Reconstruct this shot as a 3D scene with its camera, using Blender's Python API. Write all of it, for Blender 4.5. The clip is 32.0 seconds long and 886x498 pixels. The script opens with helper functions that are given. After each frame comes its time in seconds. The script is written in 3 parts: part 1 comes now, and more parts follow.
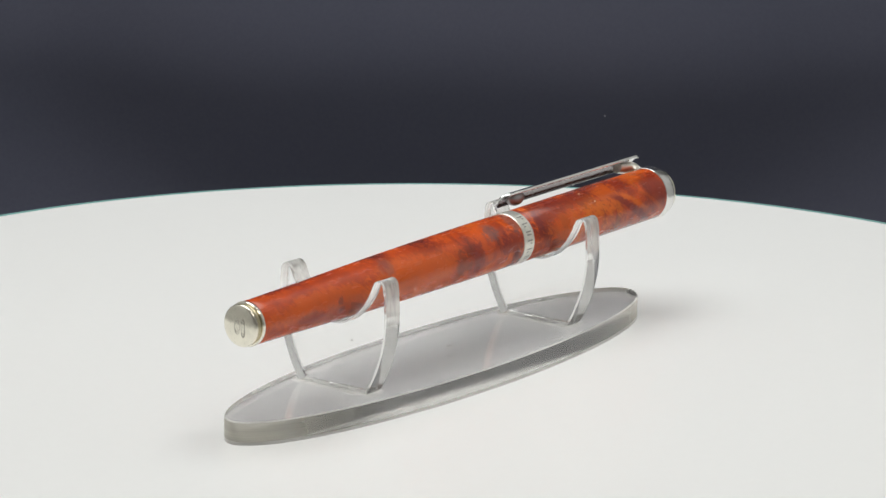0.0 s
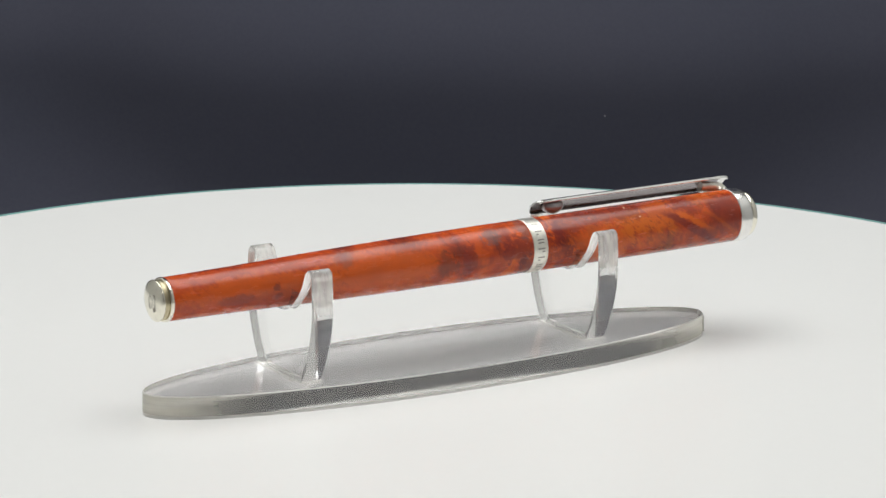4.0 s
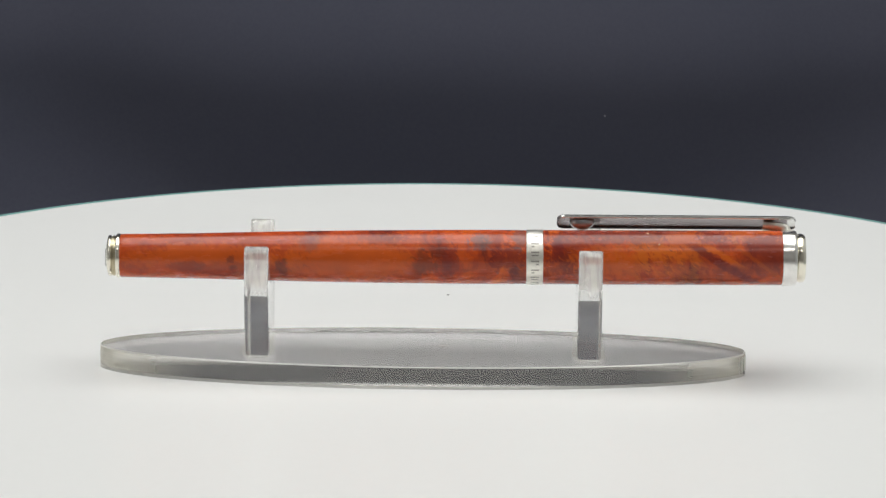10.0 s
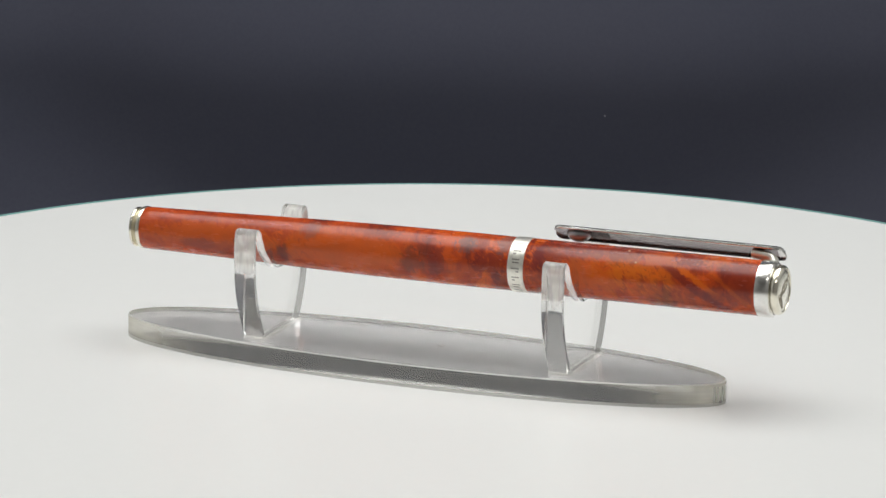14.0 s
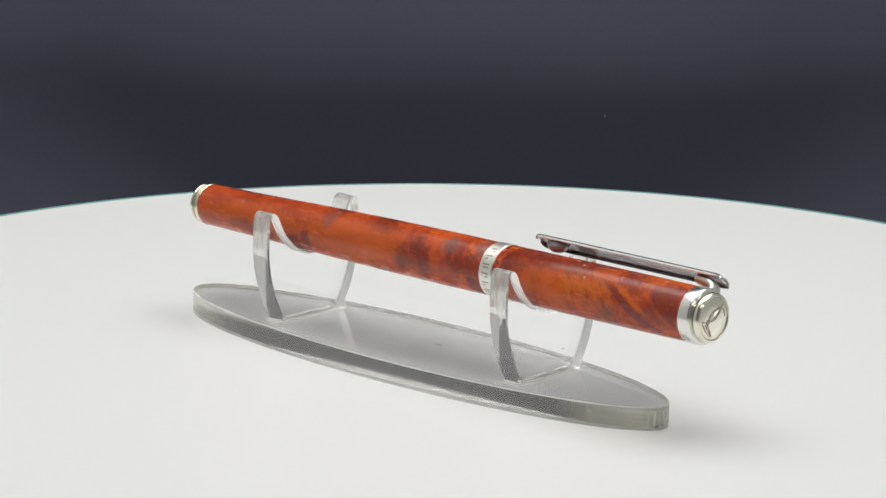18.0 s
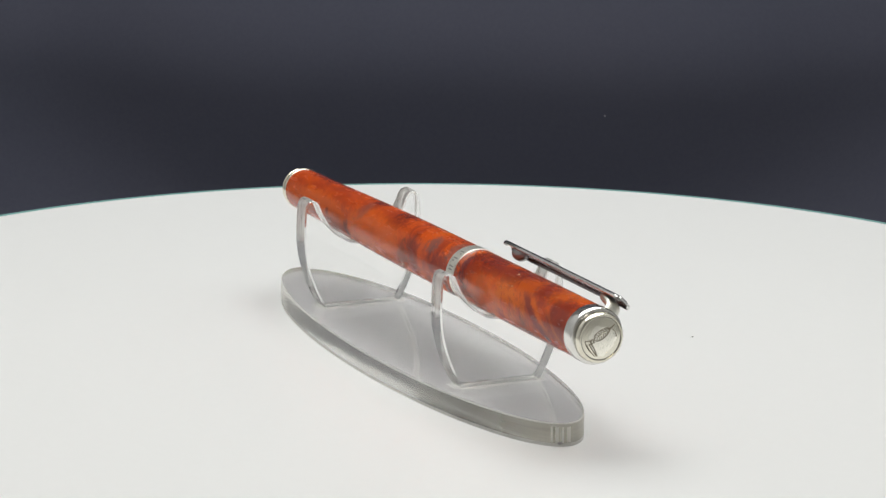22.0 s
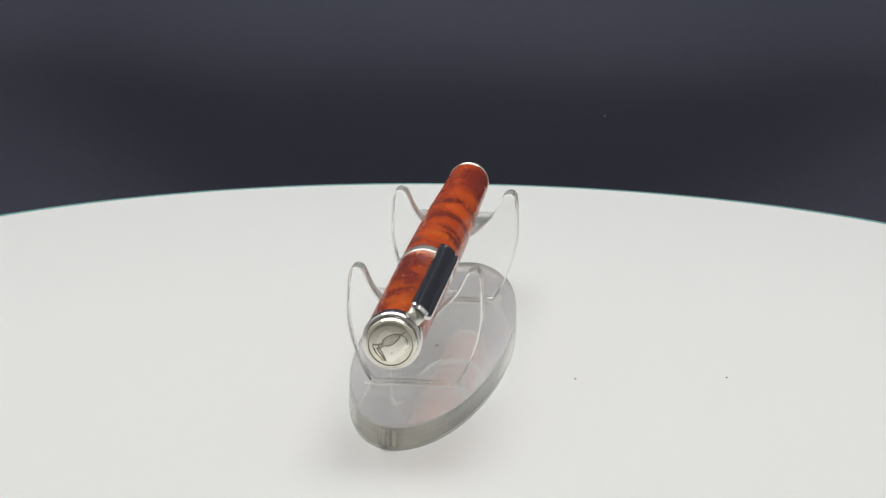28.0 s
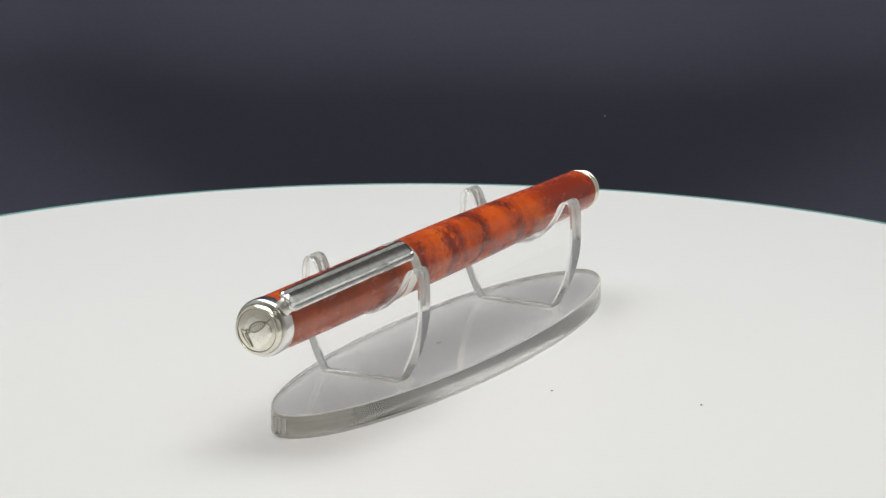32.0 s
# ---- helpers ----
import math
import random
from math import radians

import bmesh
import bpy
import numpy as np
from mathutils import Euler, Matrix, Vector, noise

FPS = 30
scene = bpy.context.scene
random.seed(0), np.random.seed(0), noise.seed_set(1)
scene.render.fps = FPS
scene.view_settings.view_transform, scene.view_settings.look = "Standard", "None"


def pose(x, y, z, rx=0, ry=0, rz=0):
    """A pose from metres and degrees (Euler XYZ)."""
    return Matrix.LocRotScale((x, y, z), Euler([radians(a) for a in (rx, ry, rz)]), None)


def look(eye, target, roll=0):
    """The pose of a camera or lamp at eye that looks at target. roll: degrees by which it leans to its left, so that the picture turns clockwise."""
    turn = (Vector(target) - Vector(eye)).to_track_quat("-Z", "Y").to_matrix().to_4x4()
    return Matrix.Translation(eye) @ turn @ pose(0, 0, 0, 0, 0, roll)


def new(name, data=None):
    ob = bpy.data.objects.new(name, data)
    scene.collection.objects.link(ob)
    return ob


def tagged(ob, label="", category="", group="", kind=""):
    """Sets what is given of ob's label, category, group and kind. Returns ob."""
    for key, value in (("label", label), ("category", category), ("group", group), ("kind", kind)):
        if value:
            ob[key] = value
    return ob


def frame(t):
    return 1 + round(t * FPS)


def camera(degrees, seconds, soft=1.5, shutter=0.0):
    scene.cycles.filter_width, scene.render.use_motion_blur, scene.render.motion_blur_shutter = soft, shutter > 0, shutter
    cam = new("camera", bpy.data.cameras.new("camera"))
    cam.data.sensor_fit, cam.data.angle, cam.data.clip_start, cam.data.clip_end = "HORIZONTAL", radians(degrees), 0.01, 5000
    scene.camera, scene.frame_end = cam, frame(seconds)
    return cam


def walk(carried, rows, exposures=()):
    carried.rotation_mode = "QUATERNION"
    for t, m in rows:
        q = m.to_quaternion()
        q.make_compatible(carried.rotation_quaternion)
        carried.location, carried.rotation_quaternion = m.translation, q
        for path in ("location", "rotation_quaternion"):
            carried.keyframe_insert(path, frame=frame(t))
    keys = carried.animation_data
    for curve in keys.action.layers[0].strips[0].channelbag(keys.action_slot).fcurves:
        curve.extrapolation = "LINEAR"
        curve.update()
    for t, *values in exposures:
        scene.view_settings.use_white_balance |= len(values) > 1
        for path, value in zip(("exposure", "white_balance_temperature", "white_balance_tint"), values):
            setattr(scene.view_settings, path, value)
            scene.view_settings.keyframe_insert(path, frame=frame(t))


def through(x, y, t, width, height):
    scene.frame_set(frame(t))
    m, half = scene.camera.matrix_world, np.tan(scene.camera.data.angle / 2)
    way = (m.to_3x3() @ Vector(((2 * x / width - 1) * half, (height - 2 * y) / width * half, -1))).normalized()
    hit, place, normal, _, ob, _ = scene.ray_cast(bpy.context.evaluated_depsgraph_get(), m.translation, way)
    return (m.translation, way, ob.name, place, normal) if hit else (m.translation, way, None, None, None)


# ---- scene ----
cam = camera(11.75, 32.0, soft=1.45)
EYE = Vector((0.0, -0.8275, 0.2310))
PITCH, YAW = radians(14.036), radians(-0.047)
AIM = EYE + Vector((math.sin(YAW) * math.cos(PITCH), math.cos(YAW) * math.cos(PITCH), -math.sin(PITCH)))
STILL = look(EYE, AIM, 0.577)
# the camera's own exposure drifts a little as the dark pen turns
walk(cam, [(0.0, STILL), (32.0, STILL)], exposures=((0.0, 0.02), (3.0, 0.03), (6.0, 0.02), (8.0, -0.05), (12.0, -0.01), (14.0, -0.03), (17.0, 0.02),
                                                    (21.0, 0.03), (25.0, 0.01), (28.0, -0.03), (30.0, 0.01), (32.0, 0.0)))

# turntable: angle of the platter in degrees at t seconds, turning clockwise seen from above
TURN_START, TURN_RATE = 52.63, -5.3306


def turn_at(t):
    return TURN_START + TURN_RATE * t


# ---- light ----
world = bpy.data.worlds.new("world")
world.use_nodes = True
world.node_tree.nodes["Background"].inputs[0].default_value = (0.80, 0.88, 1.0, 1)
world.node_tree.nodes["Background"].inputs[1].default_value = 0.05
scene.world = world


def area(name, eye, target, w, h, power, colour):
    data = bpy.data.lights.new(name, "AREA")
    data.shape, data.size, data.size_y = "RECTANGLE", w, h
    data.energy, data.color = power, colour
    ob = new(name, data)
    ob.matrix_world = look(eye, target)
    return ob


# unseen fill lamp, added to brighten reflections and balance the backdrop
area("room_fill", (0.35, -1.3, 1.88), (0.35, -1.2999, 0.0), 1.2, 0.8, 16.0, (1.0, 0.97, 0.93))
area("softbox_light", (0.0, 0.085, 0.52), (0.0, 0.0851, 0.0), 0.62, 0.46, 3.20, (0.985, 0.99, 0.975))


# ---- materials ----
def material(name, colour=(0.8, 0.8, 0.8), rough=0.5, metal=0.0):
    m = bpy.data.materials.new(name)
    m.use_nodes = True
    b = m.node_tree.nodes["Principled BSDF"]
    b.inputs["Base Color"].default_value = (*colour, 1)
    b.inputs["Roughness"].default_value = rough
    b.inputs["Metallic"].default_value = metal
    return m


class Graph:
    """Short words for wiring a material's nodes."""

    def __init__(self, m):
        self.t = m.node_tree
        self.shader = self.t.nodes["Principled BSDF"]
        self.coord = self.t.nodes.new("ShaderNodeTexCoord")

    def link(self, a, b):
        self.t.links.new(a, b)

    def math(self, op, a, b=0.0, clamp=False):
        n = self.t.nodes.new("ShaderNodeMath")
        n.operation, n.use_clamp = op, clamp
        for i, v in enumerate((a, b)):
            if isinstance(v, (int, float)):
                n.inputs[i].default_value = v
            else:
                self.link(v, n.inputs[i])
        return n.outputs[0]

    def mapped(self, scale=(1, 1, 1), move=(0, 0, 0), source=None):
        n = self.t.nodes.new("ShaderNodeMapping")
        n.inputs["Scale"].default_value, n.inputs["Location"].default_value = scale, move
        self.link(source or self.coord.outputs["Object"], n.inputs["Vector"])
        return n.outputs[0]

    def noise(self, vector, scale, detail=3.0, rough=0.5, distort=0.0):
        n = self.t.nodes.new("ShaderNodeTexNoise")
        n.inputs["Scale"].default_value, n.inputs["Detail"].default_value = scale, detail
        n.inputs["Roughness"].default_value, n.inputs["Distortion"].default_value = rough, distort
        self.link(vector, n.inputs["Vector"])
        return n.outputs["Fac"]

    def ramp(self, value, stops):
        n = self.t.nodes.new("ShaderNodeValToRGB")
        while len(n.color_ramp.elements) < len(stops):
            n.color_ramp.elements.new(0.5)
        for e, (p, c) in zip(n.color_ramp.elements, stops):
            e.position = p
            e.color = (*c, 1) if isinstance(c, tuple) else (c, c, c, 1)
        self.link(value, n.inputs[0])
        return n.outputs[0]

    def step(self, value, lo, hi):
        n = self.t.nodes.new("ShaderNodeMapRange")
        n.interpolation_type = "SMOOTHSTEP"
        n.inputs["From Min"].default_value, n.inputs["From Max"].default_value = lo, hi
        self.link(value, n.inputs["Value"])
        return n.outputs["Result"]

    def mix(self, fac, a, b, mode="MIX"):
        n = self.t.nodes.new("ShaderNodeMix")
        n.data_type, n.blend_type = "RGBA", mode
        for i, v in ((0, fac), (6, a), (7, b)):
            if isinstance(v, (int, float)):
                n.inputs[i].default_value = v
            elif isinstance(v, tuple):
                n.inputs[i].default_value = (*v, 1)
            else:
                self.link(v, n.inputs[i])
        return n.outputs[2]

    def bump(self, height, strength, distance):
        n = self.t.nodes.new("ShaderNodeBump")
        n.inputs["Strength"].default_value, n.inputs["Distance"].default_value = strength, distance
        self.link(height, n.inputs["Height"])
        self.link(n.outputs[0], self.shader.inputs["Normal"])

    def axes(self):
        n = self.t.nodes.new("ShaderNodeSeparateXYZ")
        self.link(self.coord.outputs["Object"], n.inputs[0])
        return n.outputs


def cloth_material():
    m = material("dark_cloth", (0.05, 0.05, 0.06), 0.9)
    g = Graph(m)
    big = g.noise(g.mapped((1, 1, 2)), 9.0, 3)
    fine = g.noise(g.mapped((1, 1, 1)), 900.0, 2)
    c = g.ramp(big, [(0.3, (0.033, 0.0355, 0.0565)), (0.7, (0.038, 0.0395, 0.0605))])
    g.link(g.mix(0.06, c, g.ramp(fine, [(0.3, 0.02), (0.7, 0.085)])), g.shader.inputs["Base Color"])
    g.bump(fine, 0.05, 0.0002)
    return m


def platter_material():
    m = material("white_lacquer", (0.8, 0.8, 0.78), 0.34)
    g = Graph(m)
    fine = g.noise(g.mapped(), 350.0, 3)
    g.link(g.ramp(fine, [(0.3, (0.798, 0.801, 0.790)), (0.7, (0.804, 0.807, 0.796))]), g.shader.inputs["Base Color"])
    return m


def acrylic_material(name, tint, rough, gloss=0.5):
    m = material(name, tint, rough)
    g = Graph(m)
    g.shader.inputs["Transmission Weight"].default_value = 1.0
    g.shader.inputs["IOR"].default_value = 1.49
    g.shader.inputs["Specular IOR Level"].default_value = gloss
    g.link(g.ramp(g.noise(g.mapped(), 700.0, 4), [(0.5, rough), (0.8, rough + 0.04)]), g.shader.inputs["Roughness"])
    return m


def sawn_material(name, scatter, rough, axis, lo, hi, tint=(0.95, 0.95, 0.93), streak=(1, 1, 0.15), worn=0.96, through=0.3, relief=0.05, milk=(0.96, 0.955, 0.92)):
    """Acrylic with a sawn, slightly frosted face; its milky scatter goes from the first to the second amount along an
    axis.
    """
    m = material(name, tint, rough)
    g = Graph(m)
    g.shader.inputs["Transmission Weight"].default_value = 1.0
    g.shader.inputs["IOR"].default_value = 1.49
    marks = g.noise(g.mapped(streak), 900.0, 5, 0.65)
    g.bump(marks, relief, 0.0002)
    haze, mix = g.t.nodes.new("ShaderNodeBsdfDiffuse"), g.t.nodes.new("ShaderNodeMixShader")
    glow = g.t.nodes.new("ShaderNodeBsdfTranslucent")
    both = g.t.nodes.new("ShaderNodeMixShader")
    for n in (haze, glow):
        n.inputs["Color"].default_value = (*milk, 1)
    g.link(haze.outputs[0], both.inputs[1])
    g.link(glow.outputs[0], both.inputs[2])
    both.inputs[0].default_value = through
    along = g.step(g.math("ABSOLUTE", g.axes()[axis]), lo, hi)
    amount = g.math("ADD", scatter[0], g.math("MULTIPLY", along, scatter[1] - scatter[0]))
    g.link(g.math("MULTIPLY", amount, g.ramp(marks, [(0.35, worn), (0.62, 1.0)])), mix.inputs[0])
    g.link(g.shader.outputs[0], mix.inputs[1])
    g.link(both.outputs[0], mix.inputs[2])
    g.link(mix.outputs[0], g.t.nodes["Material Output"].inputs["Surface"])
    return m


def silver_material(name, colour, rough, tarnish=0.8):
    m = material(name, colour, rough, 1.0)
    g = Graph(m)
    spots = g.noise(g.mapped(), 650.0, 6, 0.65)
    dark = tuple(v * tarnish for v in colour)
    g.link(g.ramp(spots, [(0.32, dark), (0.55, colour)]), g.shader.inputs["Base Color"])
    g.link(g.ramp(g.noise(g.mapped(), 1800.0, 4), [(0.3, rough * 0.85), (0.7, rough * 1.2)]), g.shader.inputs["Roughness"])
    g.bump(g.noise(g.mapped(), 500.0, 3), 0.012, 0.0002)
    return m


def resin_material():
    """Amber, orange and brown marbled resin; x runs along the pen from the barrel's foot to the cap."""
    m = material("marbled_resin", (0.4, 0.08, 0.01), 0.22)
    g = Graph(m)
    x, y, z = g.axes()
    # bands that run round the pen, warped
    warp = g.noise(g.mapped(), 130.0, 4, 0.55)
    shift = g.t.nodes.new("ShaderNodeVectorMath")
    shift.operation = "MULTIPLY_ADD"
    comb = g.t.nodes.new("ShaderNodeCombineXYZ")
    g.link(warp, comb.inputs[0])
    g.link(comb.outputs[0], shift.inputs[0])
    shift.inputs[1].default_value = (0.009, 0.0, 0.0)
    g.link(g.coord.outputs["Object"], shift.inputs[2])
    bands = g.noise(g.mapped((1.0, 0.30, 0.30), source=shift.outputs[0]), 250.0, 6, 0.68, 0.5)
    cloud = g.noise(g.mapped((0.7, 1, 1), (0.3, 0.1, 0.7)), 75.0, 3, 0.5)
    fibres = g.noise(g.mapped((0.35, 1.3, 1.3)), 420.0, 4, 0.6)
    slope = g.t.nodes.new("ShaderNodeCombineXYZ")  # streaks slant down towards the cap's head
    for i, v in enumerate((g.math("ADD", x, g.math("MULTIPLY", z, 0.7)), g.math("MULTIPLY", y, 0.85), g.math("MULTIPLY", z, 0.70))):
        g.link(v, slope.inputs[i])
    rags = g.noise(g.mapped(source=slope.outputs[0]), 620.0, 6, 0.72, 0.9)
    grit = g.noise(g.mapped((0.7, 1, 1), (0.1, 0.5, 0.2), slope.outputs[0]), 1500.0, 5, 0.65, 0.9)
    lively = g.step(g.math("ADD", x, g.math("MULTIPLY", y, 3.4)), 0.030, 0.046)  # the foot of the barrel is plainer
    plain = g.math("MULTIPLY", g.step(x, 0.082, 0.083), g.step(y, -0.0005, 0.0022))  # so is the cap under its clip
    lively = g.math("MULTIPLY", lively, g.math("SUBTRACT", 1.0, g.math("MULTIPLY", plain, 0.8)))
    lively = g.math("MULTIPLY", lively, g.math("SUBTRACT", 1.0, g.math("MULTIPLY", g.step(y, 0.001, -0.003), 0.4)))
    v = g.math("ADD", g.math("MULTIPLY", bands, 0.70), g.math("MULTIPLY", cloud, 0.30))
    v = g.math("ADD", 0.54, g.math("MULTIPLY", g.math("SUBTRACT", v, 0.5), g.math("ADD", 0.35, g.math("MULTIPLY", lively, 1.55))))
    far_side = g.math("MULTIPLY", g.step(y, -0.001, 0.002), g.math("SUBTRACT", 1.0, g.step(x, 0.081, 0.082)))
    v = g.math("ADD", 0.54, g.math("MULTIPLY", g.math("SUBTRACT", v, 0.54), g.math("ADD", 1.0, g.math("MULTIPLY", far_side, 0.35))))
    v = g.math("ADD", v, g.math("MULTIPLY", g.math("SUBTRACT", fibres, 0.5), 0.16))
    c = g.ramp(v, [(0.30, (0.070, 0.012, 0.008)), (0.42, (0.18, 0.022, 0.008)), (0.54, (0.43, 0.052, 0.007)),
                   (0.64, (0.60, 0.083, 0.006)), (0.80, (0.70, 0.128, 0.007))])

    # long deep-red clouds and small dark flecks within the orange
    red = g.noise(g.mapped((0.55, 1.0, 1.0), (0.05, 0.02, 0.03)), 210.0, 5, 0.6, 0.6)
    still = g.math("SUBTRACT", 1.0, g.math("MULTIPLY", plain, 0.75))
    c = g.mix(g.math("MULTIPLY", g.math("MULTIPLY", g.step(red, 0.50, 0.68), 0.5), still), c, (0.235, 0.024, 0.009))
    c = g.mix(g.math("MULTIPLY", g.math("MULTIPLY", g.step(red, 0.46, 0.32), 0.35), still), c, (0.55, 0.085, 0.008))
    flecks = g.noise(g.mapped((0.8, 1, 1), (0.4, 0.2, 0.6)), 900.0, 5, 0.7, 0.5)
    c = g.mix(g.math("MULTIPLY", g.math("MULTIPLY", g.step(flecks, 0.56, 0.68), lively), 0.3), c, (0.10, 0.016, 0.010))

    c = g.mix(g.math("MULTIPLY", plain, 0.55), c, (0.34, 0.072, 0.020))

    def patch(colour, amount, at, size, rag=0.5):
        """A smudge in the resin round a point on its surface."""
        nonlocal c
        n = g.t.nodes.new("ShaderNodeVectorMath")
        n.operation = "LENGTH"
        g.link(g.mapped(tuple(1 / s for s in size), tuple(-a / s for a, s in zip(at, size))), n.inputs[0])
        d = g.math("ADD", n.outputs["Value"], g.math("MULTIPLY", g.math("SUBTRACT", bands, 0.5), 2.2 * rag))
        d = g.math("ADD", d, g.math("MULTIPLY", g.math("SUBTRACT", rags, 0.5), 4.2 * rag))
        d = g.math("ADD", d, g.math("MULTIPLY", g.math("SUBTRACT", grit, 0.5), 1.1 * rag))
        f = g.math("MULTIPLY", g.math("SUBTRACT", 1.0, g.step(d, 0.64, 1.06)), amount)
        c = g.mix(f, c, colour)

    # thin dark veins on the far side of the barrel
    ridge = g.math("ABSOLUTE", g.math("SUBTRACT", g.noise(g.mapped((1.0, 0.8, 0.8), (0.2, 0.4, 0.1), shift.outputs[0]), 190.0, 6, 0.7, 1.8), 0.5))
    veins = g.math("MULTIPLY", g.math("SUBTRACT", 1.0, g.step(ridge, 0.0, 0.05)), g.math("MULTIPLY", far_side, lively))
    c = g.mix(g.math("MULTIPLY", veins, 0.5), c, (0.07, 0.012, 0.008))

    # fine curling figure, as in burl
    curl = g.math("ABSOLUTE", g.math("SUBTRACT", g.noise(g.mapped((0.75, 1, 1), (0.6, 0.3, 0.5)), 330.0, 4, 0.6, 3.0), 0.5))
    curl = g.math("MULTIPLY", g.math("SUBTRACT", 1.0, g.step(curl, 0.0, 0.035)), lively)
    c = g.mix(g.math("MULTIPLY", curl, 0.28), c, (0.13, 0.016, 0.008))

    # fine striations round the far side of the barrel
    striae = g.noise(g.mapped((1.0, 0.14, 0.14), (0.3, 0.0, 0.2), shift.outputs[0]), 850.0, 4, 0.65, 0.4)
    turned = g.math("MULTIPLY", far_side, lively)
    c = g.mix(g.math("MULTIPLY", g.math("MULTIPLY", g.step(striae, 0.51, 0.64), turned), 0.55), c, (0.13, 0.015, 0.008))
    c = g.mix(g.math("MULTIPLY", g.math("MULTIPLY", g.step(striae, 0.47, 0.36), turned), 0.45), c, (0.64, 0.095, 0.007))

    def on(u, az, r=5.1):
        return (u * 0.001, -r * 0.001 * math.sin(radians(az)), r * 0.001 * math.cos(radians(az)))

    GOLD, ORANGE, DEEP, BROWN, GREY = (0.62, 0.115, 0.006), (0.64, 0.110, 0.007), (0.19, 0.019, 0.008), (0.095, 0.018, 0.013), (0.15, 0.078, 0.070)
    EMBER = (0.61, 0.086, 0.007)
    PLUM = (0.15, 0.013, 0.012)
    # barrel, near side
    # long orange bands, brightened to paint the glow inside the resin
    patch(ORANGE, 0.6, on(46, 82), (0.016, 0.005, 0.006))
    patch(ORANGE, 0.55, on(16, 80), (0.020, 0.005, 0.003))
    patch((0.20, 0.022, 0.014), 0.6, on(13.5, 102), (0.0055, 0.003, 0.0013), 0.35)
    patch((0.26, 0.030, 0.012), 0.4, on(20, 112), (0.010, 0.003, 0.002), 0.4)
    patch(BROWN, 0.6, on(22, 85), (0.0009, 0.002, 0.001), 0.6)
    patch(BROWN, 0.5, on(22.4, 104), (0.0009, 0.002, 0.0008), 0.6)
    patch(BROWN, 0.7, on(32, 105), (0.0011, 0.003, 0.0022), 0.9)
    patch(GREY, 0.42, on(37.7, 42), (0.0022, 0.003, 0.002), 0.7)
    patch(DEEP, 0.5, on(52, 22), (0.007, 0.004, 0.002), 0.9)
    patch(EMBER, 0.6, on(66.5, 50), (0.0022, 0.004, 0.004), 0.6)
    patch(BROWN, 0.60, on(60, 92), (0.0026, 0.003, 0.0028), 1.0)
    patch(BROWN, 0.45, on(62.3, 64), (0.0022, 0.003, 0.0014), 1.0)
    patch(PLUM, 0.66, on(65.2, 84), (0.0017, 0.003, 0.0028), 1.0)
    patch(PLUM, 0.72, on(77, 82), (0.0044, 0.006, 0.0032), 0.7)
    patch(BROWN, 0.5, on(79, 120), (0.0024, 0.004, 0.003), 0.7)
    patch(GREY, 0.72, on(71, 38), (0.0028, 0.003, 0.0020), 0.65)
    patch(GREY, 0.6, on(79, 28), (0.0019, 0.004, 0.003), 0.45)
    patch(DEEP, 0.5, on(74.5, 20), (0.0016, 0.004, 0.004), 0.5)
    # cap, near side
    patch(BROWN, 0.6, on(88.5, 84), (0.0026, 0.004, 0.0026), 1.0)
    patch(DEEP, 0.6, on(90, 30), (0.008, 0.005, 0.004), 0.6)
    patch(DEEP, 0.5, on(88, 75), (0.0055, 0.005, 0.0055), 0.9)
    patch(PLUM, 0.6, on(86, 60), (0.0022, 0.004, 0.003), 0.8)
    patch(PLUM, 0.55, on(90.5, 112), (0.003, 0.004, 0.002), 0.9)
    patch(BROWN, 0.45, on(94, 66), (0.0013, 0.003, 0.0016), 0.9)
    patch(GOLD, 0.6, on(112.5, 62), (0.0025, 0.003, 0.0022), 1.3)
    patch(BROWN, 0.4, on(100.5, 62), (0.0010, 0.003, 0.0014), 1.2)
    patch(PLUM, 0.45, on(108.5, 66), (0.0011, 0.003, 0.0012), 1.2)
    patch(ORANGE, 0.6, on(97, 84), (0.009, 0.004, 0.004), 0.8)
    patch((0.58, 0.115, 0.009), 0.35, on(110, 76), (0.008, 0.005, 0.004), 1.3)
    patch(GOLD, 0.7, on(104, 58), (0.0055, 0.004, 0.003), 1.5)
    patch((0.62, 0.135, 0.009), 0.60, on(106, 48), (0.004, 0.003, 0.003), 1.6)
    patch((0.17, 0.021, 0.012), 0.72, on(108, 18), (0.024, 0.003, 0.003), 0.7)
    patch(DEEP, 0.4, on(117, 27), (0.008, 0.004, 0.003), 0.7)
    patch(GOLD, 0.6, on(123.5, 2), (0.0055, 0.0035, 0.003), 0.9)
    patch(ORANGE, 0.55, on(111, 30), (0.0040, 0.003, 0.003), 1.3)
    patch(PLUM, 0.5, on(105, -8), (0.0055, 0.003, 0.003), 0.9)
    patch(DEEP, 0.78, on(127.5, 62), (0.0048, 0.005, 0.0058), 0.5)
    def vein(colour, amount, start, slant, width, low=-0.006):
        """A streak that slants round the near side of the cap."""
        nonlocal c
        d = g.math("SUBTRACT", g.math("ADD", x, g.math("MULTIPLY", z, slant)), start)
        d = g.math("ADD", g.math("ABSOLUTE", d), g.math("MULTIPLY", g.math("SUBTRACT", rags, 0.5), width * 3.5))
        d = g.math("ADD", d, g.math("MULTIPLY", g.math("SUBTRACT", grit, 0.5), width * 1.6))
        f = g.math("SUBTRACT", 1.0, g.step(d, width * 0.6, width * 1.15))
